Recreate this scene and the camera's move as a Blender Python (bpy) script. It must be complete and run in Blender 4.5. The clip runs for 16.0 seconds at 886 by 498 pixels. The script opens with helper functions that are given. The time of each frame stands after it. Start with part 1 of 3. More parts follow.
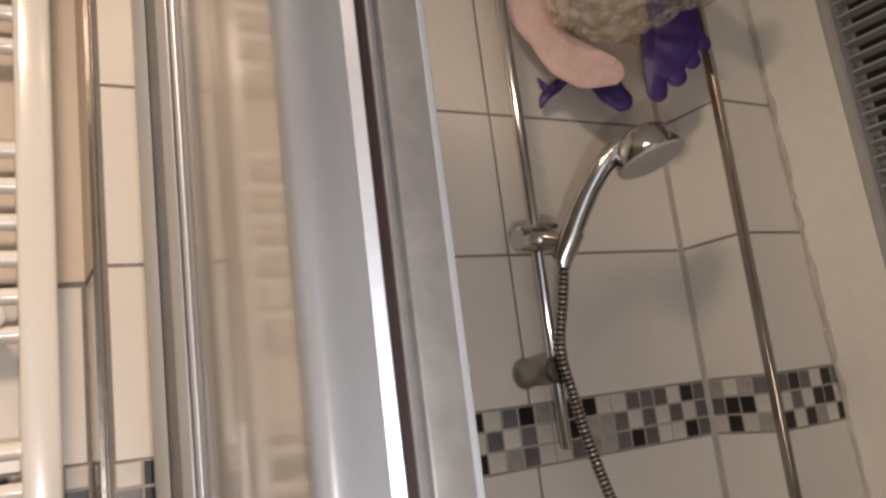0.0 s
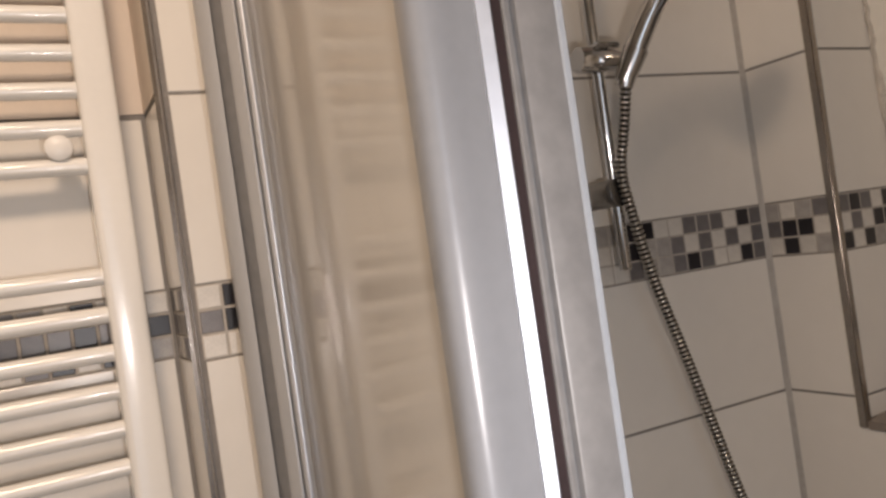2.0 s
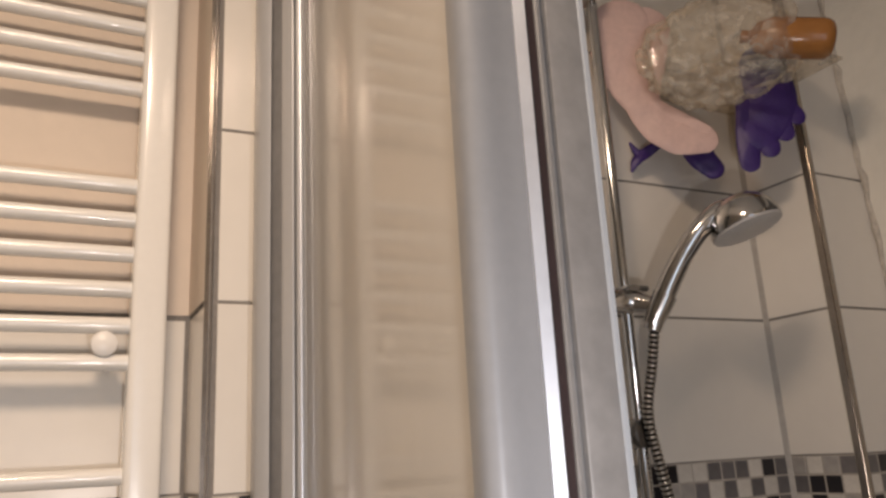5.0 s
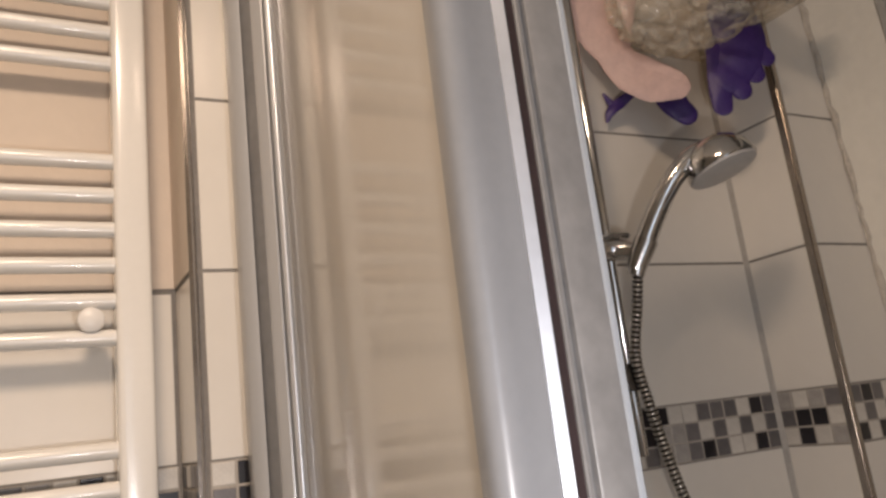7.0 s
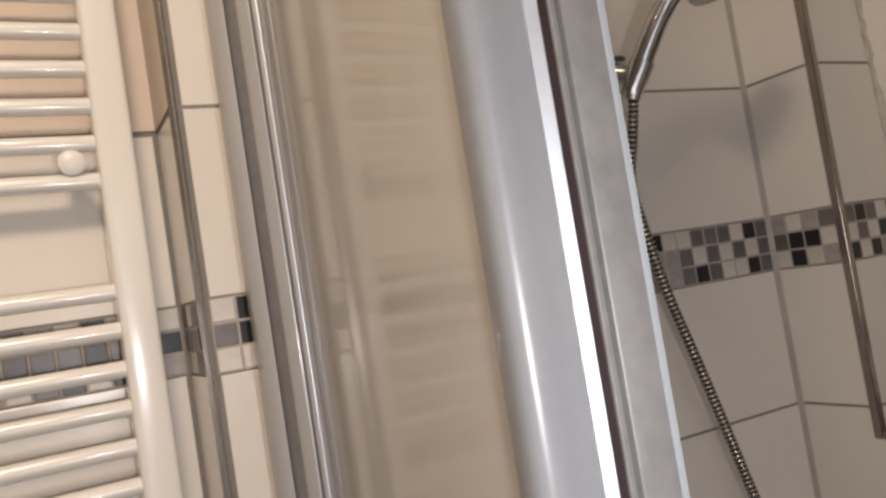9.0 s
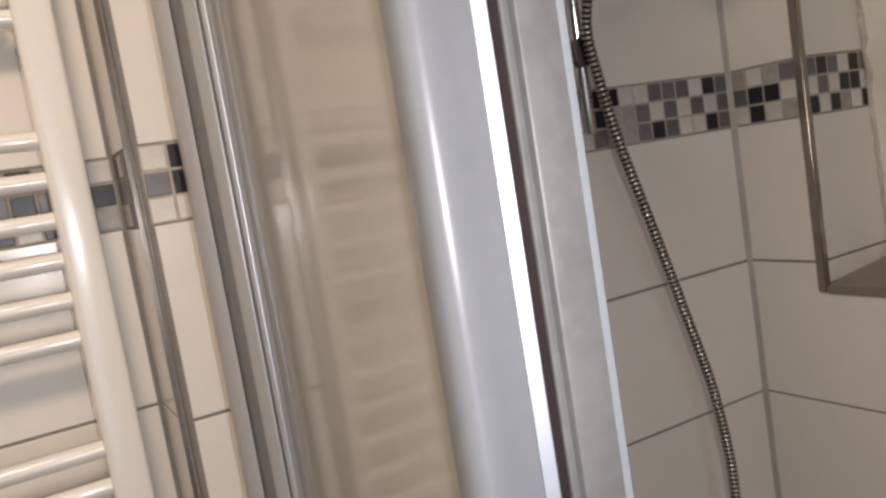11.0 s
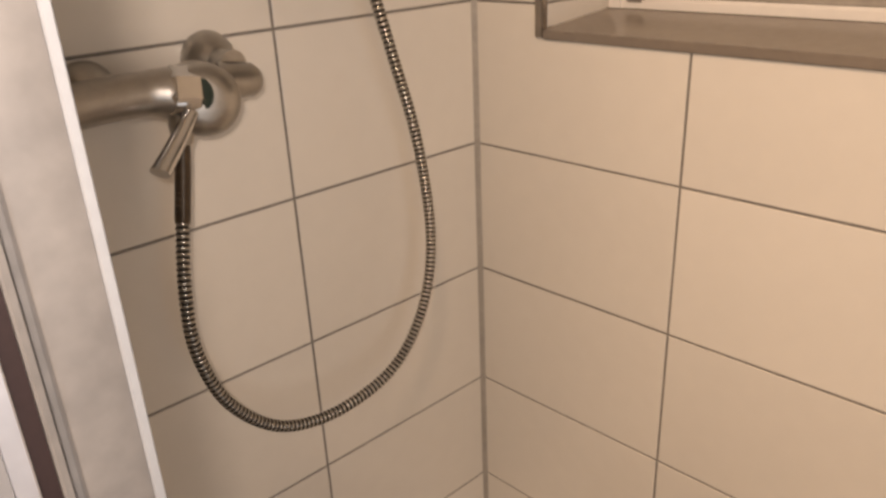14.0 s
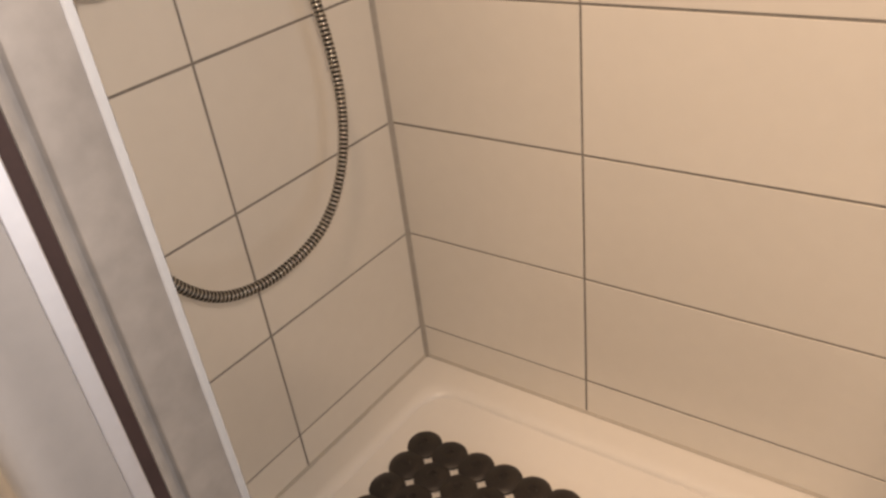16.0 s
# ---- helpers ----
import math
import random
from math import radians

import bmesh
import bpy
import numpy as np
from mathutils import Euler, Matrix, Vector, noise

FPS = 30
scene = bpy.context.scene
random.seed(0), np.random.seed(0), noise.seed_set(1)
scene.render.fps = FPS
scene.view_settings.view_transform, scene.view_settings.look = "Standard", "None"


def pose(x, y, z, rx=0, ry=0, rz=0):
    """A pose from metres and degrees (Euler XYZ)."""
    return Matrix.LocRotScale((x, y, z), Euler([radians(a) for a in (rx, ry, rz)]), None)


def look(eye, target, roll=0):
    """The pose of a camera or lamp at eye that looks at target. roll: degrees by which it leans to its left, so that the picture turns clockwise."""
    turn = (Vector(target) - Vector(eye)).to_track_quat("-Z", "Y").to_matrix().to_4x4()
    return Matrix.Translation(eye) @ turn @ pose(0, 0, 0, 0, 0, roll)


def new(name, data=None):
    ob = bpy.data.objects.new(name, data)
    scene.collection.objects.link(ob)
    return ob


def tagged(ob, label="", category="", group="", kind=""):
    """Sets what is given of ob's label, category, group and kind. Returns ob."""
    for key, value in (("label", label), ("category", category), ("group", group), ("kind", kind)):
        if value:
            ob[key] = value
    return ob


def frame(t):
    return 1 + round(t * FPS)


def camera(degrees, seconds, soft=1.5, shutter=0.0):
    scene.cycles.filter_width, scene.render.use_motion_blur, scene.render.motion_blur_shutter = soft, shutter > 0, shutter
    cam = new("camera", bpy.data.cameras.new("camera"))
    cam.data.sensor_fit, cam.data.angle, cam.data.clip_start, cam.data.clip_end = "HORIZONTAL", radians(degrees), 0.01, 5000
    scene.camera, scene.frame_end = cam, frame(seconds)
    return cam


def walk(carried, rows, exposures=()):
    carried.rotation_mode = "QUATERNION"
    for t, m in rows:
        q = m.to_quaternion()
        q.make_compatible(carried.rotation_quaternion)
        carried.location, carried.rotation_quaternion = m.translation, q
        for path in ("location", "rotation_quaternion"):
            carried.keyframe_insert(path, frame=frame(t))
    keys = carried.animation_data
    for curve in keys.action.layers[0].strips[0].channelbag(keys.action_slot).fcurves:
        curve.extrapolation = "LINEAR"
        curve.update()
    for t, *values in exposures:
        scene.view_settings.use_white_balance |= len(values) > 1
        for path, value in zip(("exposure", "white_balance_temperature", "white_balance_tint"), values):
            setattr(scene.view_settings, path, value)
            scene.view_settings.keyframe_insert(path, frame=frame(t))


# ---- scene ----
cam = camera(59.7, 16.0, soft=2.7, shutter=0.3)
PATH = [
    (0, (-0.002, 0.031, 1.601), (1.012, 1.715, 1.969), -7.1),
    (0.5, (-0.023, 0.039, 1.588), (0.974, 1.753, 1.845), -7.7),
    (1, (-0.03, 0.048, 1.579), (0.967, 1.773, 1.757), -8.3),
    (1.5, (-0.035, 0.055, 1.573), (0.96, 1.787, 1.666), -8.6),
    (2, (-0.045, 0.067, 1.565), (0.884, 1.839, 1.573), -8.2),
    (2.5, (-0.042, 0.079, 1.562), (0.841, 1.873, 1.552), -7.2),
    (3, (-0.047, 0.076, 1.582), (0.849, 1.857, 1.728), -4.2),
    (3.5, (-0.059, 0.07, 1.596), (0.844, 1.829, 1.894), -2.7),
    (4, (-0.069, 0.06, 1.605), (0.834, 1.789, 2.046), -2.2),
    (6.5, (-0.081, 0.048, 1.583), (0.867, 1.732, 2.098), -5.5),
    (7, (-0.082, 0.056, 1.571), (0.875, 1.753, 2.027), -6.9),
    (7.5, (-0.08, 0.065, 1.558), (0.892, 1.77, 1.945), -8.1),
    (8, (-0.076, 0.071, 1.547), (0.9, 1.792, 1.838), -8.8),
    (8.5, (-0.076, 0.082, 1.541), (0.9, 1.817, 1.732), -9.0),
    (9, (-0.076, 0.087, 1.533), (0.885, 1.838, 1.635), -9.1),
    (11.5, (-0.01, 0.103, 1.471), (0.971, 1.822, 1.182), -9.0),
    (12, (0.02, 0.102, 1.457), (1.016, 1.797, 1.089), -8.2),
    (12.5, (0.044, 0.094, 1.441), (1.102, 1.729, 0.986), -7.3),
    (13, (0.088, 0.093, 1.412), (1.244, 1.624, 0.848), -5.5),
    (13.5, (0.127, 0.108, 1.38), (1.354, 1.535, 0.704), -4.1),
    (14, (0.137, 0.119, 1.36), (1.414, 1.436, 0.564), -2.6),
    (14.5, (0.14, 0.127, 1.325), (1.414, 1.382, 0.43), -3.5),
    (15, (0.134, 0.132, 1.299), (1.408, 1.329, 0.327), -5.3),
    (15.5, (0.112, 0.131, 1.286), (1.403, 1.264, 0.261), -6.7),
    (16, (0.075, 0.127, 1.296), (1.412, 1.177, 0.242), -7.4),
]
EXPOSURES = [  # seconds, stops, kelvin, tint
    (0.0, -0.31, 6400, 14), (8.0, -0.31, 6300, 13), (11.3, -0.24, 6080, 12), (12.4, -0.12, 6300, 13), (12.9, 0.10, 6450, 13), (13.5, 0.43, 7500, 18), (14.0, 0.50, 7900, 20), (14.5, 0.53, 7900, 20), (16.0, 0.48, 7800, 19),
]
walk(cam, [(t, look(eye, target, roll)) for t, eye, target, roll in PATH], EXPOSURES)

# ---------------------------------------------------------------- light
world = bpy.data.worlds.new("world")
scene.world = world
world.use_nodes = True
world.node_tree.nodes["Background"].inputs[0].default_value = (0.55, 0.62, 0.75, 1)
world.node_tree.nodes["Background"].inputs[1].default_value = 0.15


def area_lamp(name, m, sx, sy, watts, colour):
    data = bpy.data.lights.new(name, "AREA")
    data.shape, data.size, data.size_y, data.energy, data.color = "RECTANGLE" if sx != sy else "DISK", sx, sy, watts, colour
    ob = new(name, data)
    ob.matrix_world = m
    return ob


LAMP_AT = (-0.21, 0.13, 2.72)
area_lamp("ceiling_light_source", pose(LAMP_AT[0], LAMP_AT[1], LAMP_AT[2] - 0.05), 0.36, 0.36, 25, (1.0, 0.76, 0.54))
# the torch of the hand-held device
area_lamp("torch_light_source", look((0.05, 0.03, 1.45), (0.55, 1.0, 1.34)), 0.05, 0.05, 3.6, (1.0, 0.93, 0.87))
# daylight through the open doorway behind
area_lamp("doorway_daylight", look((-0.25, -1.53, 1.25), (-0.2, 0, 1.25)), 0.75, 1.7, 7, (0.74, 0.87, 1.0))

# ---------------------------------------------------------------- materials


def material(name, colour, rough=0.5, metal=0.0, vary=0.06, scale=8.0, bump=0.0, bump_scale=60.0, island=0.0, coat=0.0, rough_vary=0.0, second=None, clear=0.0):
    """A principled material with colour that drifts at two scales, a little uneven gloss and fine relief."""
    m = bpy.data.materials.new(name)
    m.use_nodes = True
    nt = m.node_tree
    b = nt.nodes["Principled BSDF"]
    at = nt.nodes.new("ShaderNodeTexCoord")
    big, small = nt.nodes.new("ShaderNodeTexNoise"), nt.nodes.new("ShaderNodeTexNoise")
    big.inputs["Scale"].default_value, small.inputs["Scale"].default_value = scale, scale * 9
    big.inputs["Detail"].default_value = small.inputs["Detail"].default_value = 5
    nt.links.new(at.outputs["Object"], big.inputs["Vector"])
    nt.links.new(at.outputs["Object"], small.inputs["Vector"])
    both = nt.nodes.new("ShaderNodeMath")
    both.operation = "ADD"
    nt.links.new(big.outputs["Fac"], both.inputs[0])
    nt.links.new(small.outputs["Fac"], both.inputs[1])
    half = nt.nodes.new("ShaderNodeMath")
    half.operation = "MULTIPLY"
    half.inputs[1].default_value = 0.5
    nt.links.new(both.outputs[0], half.inputs[0])
    ramp = nt.nodes.new("ShaderNodeValToRGB")
    ramp.color_ramp.elements[0].position, ramp.color_ramp.elements[1].position = 0.32, 0.68
    low = second or tuple(c * (1 - 2 * vary) for c in colour)
    ramp.color_ramp.elements[0].color = (*low, 1)
    ramp.color_ramp.elements[1].color = (*colour, 1)
    nt.links.new(half.outputs[0], ramp.inputs[0])
    out = ramp.outputs[0]
    if island:
        info = nt.nodes.new("ShaderNodeObjectInfo")
        span = nt.nodes.new("ShaderNodeMapRange")
        span.inputs["To Min"].default_value, span.inputs["To Max"].default_value = 1 - island, 1
        nt.links.new(info.outputs["Random"], span.inputs["Value"])
        tone = nt.nodes.new("ShaderNodeHueSaturation")
        nt.links.new(span.outputs[0], tone.inputs["Value"])
        nt.links.new(out, tone.inputs["Color"])
        out = tone.outputs[0]
    nt.links.new(out, b.inputs["Base Color"])
    b.inputs["Metallic"].default_value, b.inputs["Roughness"].default_value = metal, rough
    b.inputs["Coat Weight"].default_value = coat
    b.inputs["Coat Roughness"].default_value = 0.1
    if clear:
        b.inputs["Transmission Weight"].default_value = clear
    if rough_vary:
        r = nt.nodes.new("ShaderNodeMapRange")
        r.inputs["To Min"].default_value, r.inputs["To Max"].default_value = max(rough - rough_vary, 0.02), rough + rough_vary
        nt.links.new(half.outputs[0], r.inputs["Value"])
        nt.links.new(r.outputs[0], b.inputs["Roughness"])
    if bump:
        n = nt.nodes.new("ShaderNodeTexNoise")
        n.inputs["Scale"].default_value, n.inputs["Detail"].default_value = bump_scale, 4
        nt.links.new(at.outputs["Object"], n.inputs["Vector"])
        bp = nt.nodes.new("ShaderNodeBump")
        bp.inputs["Strength"].default_value, bp.inputs["Distance"].default_value = bump, 0.01
        nt.links.new(n.outputs["Fac"], bp.inputs["Height"])
        nt.links.new(bp.outputs[0], b.inputs["Normal"])
    return m


TILE = material("cream_tile", (0.74, 0.70, 0.64), 0.22, vary=0.02, scale=3, bump=0.06, bump_scale=14, island=0.05, rough_vary=0.06)
GROUT = material("grey_grout", (0.25, 0.23, 0.21), 0.9, vary=0.12, scale=14, bump=0.3, bump_scale=300)
BED = material("light_mosaic_grout", (0.46, 0.42, 0.37), 0.85, vary=0.15, scale=40, bump=0.2, bump_scale=300)
SILICONE = material("grey_silicone", (0.40, 0.37, 0.33), 0.5, vary=0.15, scale=12)
MOSAIC = [
    material("mosaic_white", (0.70, 0.66, 0.60), 0.34, vary=0.12, scale=30, island=0.15),
    material("mosaic_light_grey", (0.46, 0.43, 0.40), 0.34, vary=0.2, scale=45, island=0.25),
    material("mosaic_grey", (0.20, 0.185, 0.185), 0.34, vary=0.2, scale=45, island=0.3),
    material("mosaic_black", (0.018, 0.015, 0.02), 0.34, vary=0.3, scale=45, island=0.4),
]
PLASTER = material("white_paint", (0.76, 0.73, 0.66), 0.75, vary=0.05, scale=5, bump=0.25, bump_scale=40)
TAN = material("beige_paint", (0.65, 0.56, 0.47), 0.6, vary=0.03, scale=4, bump=0.08, bump_scale=60)
FILLER = material("rough_filler", (0.62, 0.57, 0.50), 0.85, vary=0.2, scale=30, bump=0.6, bump_scale=90)
CEILING = material("ceiling_paint", (0.80, 0.78, 0.74), 0.85, vary=0.03, scale=3, bump=0.15, bump_scale=120)
FLOOR = material("grey_floor_tile", (0.22, 0.20, 0.19), 0.4, vary=0.1, scale=5)
CHROME = material("chrome", (0.66, 0.65, 0.64), 0.14, 1.0, vary=0.05, scale=20, rough_vary=0.05)
CHROME_DULL = material("dulled_chrome", (0.62, 0.60, 0.58), 0.2, 1.0, vary=0.12, scale=30, rough_vary=0.08)
TRIM = material("brushed_steel_trim", (0.42, 0.38, 0.34), 0.22, 1.0, vary=0.12, scale=25, rough_vary=0.08)
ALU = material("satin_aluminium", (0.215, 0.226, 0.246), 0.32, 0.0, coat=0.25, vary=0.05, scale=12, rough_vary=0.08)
# rough metal with a raised base, so the daylight reflection stays white at any angle
BRIGHT = material("brightened_aluminium", (0.78, 0.82, 0.90), 0.48, 1.0, vary=0.03, scale=20, rough_vary=0.05)
# paler than the post, so the edge highlight sits in the base colour
EDGE = material("edge_highlight", (0.28, 0.31, 0.35), 0.35, 0.0, vary=0.05, scale=20, coat=0.3)
ALU_LIGHT = material("pale_aluminium", (0.40, 0.405, 0.415), 0.36, 0.1, vary=0.025, scale=10, coat=0.2, rough_vary=0.05)
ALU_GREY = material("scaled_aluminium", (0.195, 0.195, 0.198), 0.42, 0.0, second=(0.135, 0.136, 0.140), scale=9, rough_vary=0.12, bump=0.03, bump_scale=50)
SEAL = material("dark_magnetic_seal", (0.030, 0.018, 0.020), 0.5, vary=0.2, scale=30)
RAD = material("white_radiator_enamel", (0.80, 0.78, 0.74), 0.22, vary=0.02, scale=10, coat=0.5)
TRAY = material("white_acrylic_tray", (0.80, 0.77, 0.73), 0.25, vary=0.012, scale=5, rough_vary=0.03)
MAT = material("dark_brown_rubber", (0.030, 0.022, 0.018), 0.45, vary=0.3, scale=30, bump=0.1)
SILL = material("grey_brown_sill", (0.22, 0.185, 0.155), 0.25, vary=0.07, scale=7, rough_vary=0.08)
PURPLE = material("purple_rubber", (0.050, 0.022, 0.165), 0.45, vary=0.15, scale=25, bump=0.15)
PINK = material("pink_rubber", (0.66, 0.47, 0.43), 0.5, vary=0.08, scale=14, bump=0.12)
BLACK = material("louvre_gap_shade", (0.022, 0.022, 0.024), 0.4, vary=0.2, scale=20)
GREYBAR = material("grey_louvre_frame", (0.40, 0.39, 0.37), 0.5, vary=0.1, scale=20)
WHITE = material("white_plastic", (0.8, 0.78, 0.75), 0.35, vary=0.03)
SPRAY = material("grey_spray_face", (0.52, 0.50, 0.48), 0.35, vary=0.08, scale=60)
SLEEVE = material("bronzed_sleeve", (0.09, 0.065, 0.045), 0.28, 0.6, vary=0.3, scale=90)
SCALED = material("limescaled_chrome", (0.46, 0.435, 0.40), 0.36, 1.0, vary=0.10, scale=70, rough_vary=0.10)
SILICONE_PALE = material("pale_silicone", (0.62, 0.58, 0.52), 0.4, vary=0.08, scale=30)
# chrome with dark reflections put into its base; also the inlay and crack
CAP = material("darkened_chrome", (0.20, 0.19, 0.18), 0.3, 1.0, vary=0.2, scale=50)
HOSE_RING = material("hose_steel", (0.52, 0.49, 0.44), 0.30, 1.0, vary=0.1, scale=60)
# near-black that puts shade into the hose grooves and the paint gap
GAP_SHADE = material("gap_shade", (0.030, 0.026, 0.022), 0.5, 0.3, vary=0.2, scale=60)
BADGE = material("green_index", (0.035, 0.055, 0.045), 0.3, vary=0.2, scale=60)
AMBER = material("amber_plastic", (0.50, 0.22, 0.06), 0.2, vary=0.1, clear=0.3)


def panel_material():
    """Frosted acrylic: satin gloss, part of the light shines through."""
    m = material("frosted_acrylic", (0.64, 0.61, 0.56), 0.15, vary=0.03, scale=4, coat=0.6, rough_vary=0.02, bump=0.02, bump_scale=9)
    nt = m.node_tree
    b, out = nt.nodes["Principled BSDF"], nt.nodes["Material Output"]
    mix, tl = nt.nodes.new("ShaderNodeMixShader"), nt.nodes.new("ShaderNodeBsdfTranslucent")
    tl.inputs["Color"].default_value = (0.60, 0.575, 0.54, 1)
    b.inputs["IOR"].default_value = 1.62
    b.inputs["Coat Roughness"].default_value = 0.085
    mix.inputs[0].default_value = 0.33
    nt.links.new(b.outputs[0], mix.inputs[1])
    nt.links.new(tl.outputs[0], mix.inputs[2])
    nt.links.new(mix.outputs[0], out.inputs["Surface"])
    return m


def film_material():
    """Crumpled clear film."""
    m = bpy.data.materials.new("clear_film")
    m.use_nodes = True
    nt = m.node_tree
    b, out = nt.nodes["Principled BSDF"], nt.nodes["Material Output"]
    b.inputs["Base Color"].default_value = (0.82, 0.78, 0.70, 1)
    b.inputs["Roughness"].default_value = 0.05
    clear, mix = nt.nodes.new("ShaderNodeBsdfTransparent"), nt.nodes.new("ShaderNodeMixShader")
    clear.inputs[0].default_value = (0.92, 0.88, 0.82, 1)
    n = nt.nodes.new("ShaderNodeTexNoise")
    n.inputs["Scale"].default_value, n.inputs["Detail"].default_value = 14, 5
    r = nt.nodes.new("ShaderNodeMapRange")
    r.inputs["From Min"].default_value, r.inputs["From Max"].default_value = 0.35, 0.65
    r.inputs["To Min"].default_value, r.inputs["To Max"].default_value = 0.10, 0.34
    nt.links.new(n.outputs["Fac"], r.inputs["Value"])
    nt.links.new(r.outputs[0], mix.inputs[0])
    nt.links.new(clear.outputs[0], mix.inputs[1])
    nt.links.new(b.outputs[0], mix.inputs[2])
    nt.links.new(mix.outputs[0], out.inputs["Surface"])
    return m


PANEL, FILM = panel_material(), film_material()

# ---------------------------------------------------------------- building helpers


def mesh_of(name, bm, mat, smooth=False):
    me = bpy.data.meshes.new(name)
    bmesh.ops.recalc_face_normals(bm, faces=bm.faces[:])
    if smooth:
        for f in bm.faces:
            f.smooth = True
        for e in bm.edges:
            if len(e.link_faces) == 2 and e.calc_face_angle(0) > 0.7:
                e.smooth = False
    bm.to_mesh(me)
    bm.free()
    for one in mat if isinstance(mat, (list, tuple)) else [mat]:
        me.materials.append(one)
    return me


def part(name, bm, mat, parent=None, label="", smooth=False):
    ob = new(name, mesh_of(name, bm, mat, smooth))
    if parent:
        ob.parent = parent
    if label:
        tagged(ob, label)
    return ob


def thing(name, label, category, group="", kind=""):
    return tagged(new(name), label, category, group, kind)


def box(x0, x1, y0, y1, z0, z1, bevel=0.0, bm=None, segments=2):
    bm = bm or bmesh.new()
    m = Matrix.LocRotScale(((x0 + x1) / 2, (y0 + y1) / 2, (z0 + z1) / 2), None, (abs(x1 - x0), abs(y1 - y0), abs(z1 - z0)))
    made = bmesh.ops.create_cube(bm, size=1, matrix=m)
    if bevel:
        edges = list({e for v in made["verts"] for e in v.link_edges})
        bmesh.ops.bevel(bm, geom=edges, offset=bevel, segments=segments, affect="EDGES")
    return bm


def tube(points, radii, sides=20, bm=None, caps=True, squash=1.0):
    """A round sweep along points; radii is one number or one for each point."""
    bm = bm or bmesh.new()
    pts = [Vector(p) for p in points]
    radii = radii if isinstance(radii, (list, tuple)) else [radii] * len(pts)
    rings, side = [], None
    for i, p in enumerate(pts):
        d = (pts[min(i + 1, len(pts) - 1)] - pts[max(i - 1, 0)]).normalized()
        if side is None:
            side = d.cross(Vector((0, 0, 1)) if abs(d.z) < 0.9 else Vector((1, 0, 0))).normalized()
        side = (side - d * side.dot(d)).normalized()
        up = d.cross(side)
        rings.append([bm.verts.new(p + radii[i] * (math.cos(a) * side + squash * math.sin(a) * up)) for a in (2 * math.pi * k / sides for k in range(sides))])
    for a, b in zip(rings, rings[1:]):
        for k in range(sides):
            bm.faces.new((a[k], a[(k + 1) % sides], b[(k + 1) % sides], b[k]))
    if caps:
        bm.faces.new(rings[0][::-1])
        bm.faces.new(rings[-1])
    return bm


def spline(points, n=12):
    """Catmull-Rom through points."""
    p = [Vector(q) for q in points]
    p = [2 * p[0] - p[1], *p, 2 * p[-1] - p[-2]]
    out = []
    for a, b, c, d in zip(p, p[1:], p[2:], p[3:]):
        for k in range(n):
            t = k / n
            out.append(0.5 * (2 * b + (c - a) * t + (2 * a - 5 * b + 4 * c - d) * t * t + (3 * b - a - 3 * c + d) * t**3))
    return out + [p[-2]]


def lathe(profile, at, axis, sides=32, bm=None):
    """Turns (radius, height) pairs about an axis through a place."""
    bm = bm or bmesh.new()
    turn = Vector((0, 0, 1)).rotation_difference(Vector(axis).normalized()).to_matrix()
    rings = []
    for r, h in profile:
        rings.append([bm.verts.new(Vector(at) + turn @ Vector((r * math.cos(a), r * math.sin(a), h))) for a in (2 * math.pi * k / sides for k in range(sides))])
    for a, b in zip(rings, rings[1:]):
        for k in range(sides):
            bm.faces.new((a[k], a[(k + 1) % sides], b[(k + 1) % sides], b[k]))
    bm.faces.new(rings[0][::-1])
    bm.faces.new(rings[-1])
    return bm


def extrude_plan(outline, z0, z1, bm=None):
    """An upright prism on a closed plan outline."""
    bm = bm or bmesh.new()
    low = [bm.verts.new((x, y, z0)) for x, y in outline]
    high = [bm.verts.new((x, y, z1)) for x, y in outline]
    n = len(outline)
    for k in range(n):
        bm.faces.new((low[k], low[(k + 1) % n], high[(k + 1) % n], high[k]))
    bm.faces.new(low[::-1])
    bm.faces.new(high)
    return bm


# ---------------------------------------------------------------- plan
XB, YA = 1.145, 1.056            # tile faces of the window wall and of the shower wall
XT, YR = 0.117, 1.231             # the boxed-out corner and the wall behind the radiator
ZTRAY, ZCEIL = 0.136, 2.74
SKEW = 0.033                     # the shower wall runs a little out of square
ROWS_Z = [ZTRAY, 0.222, 0.470, 0.722, 0.973, 1.223, 1.471, 1.567, 1.816, 2.066, 2.316, 2.566, ZCEIL]
BAND = 6                         # the mosaic band's row
X_W, Y_S = -1.15, -1.55          # west and south walls
REC_Y1, REC_Y0, REC_X, REC_Z0, REC_Z1 = 0.911, 0.02, 1.344, 1.183, 2.52
LEAN = 0.055                     # the painted surround leans into the room towards its top
T = 0.0014                       # how far the grout lies back



def ya(x):
    """The shower wall's tile face at x."""
    return YA + SKEW * max(0.0, XB - x)


def leaning(ob):
    """Leans a piece of the window surround."""
    for v in ob.data.vertices:
        v.co.x -= LEAN * max(0.0, v.co.z - 1.21)
    return ob


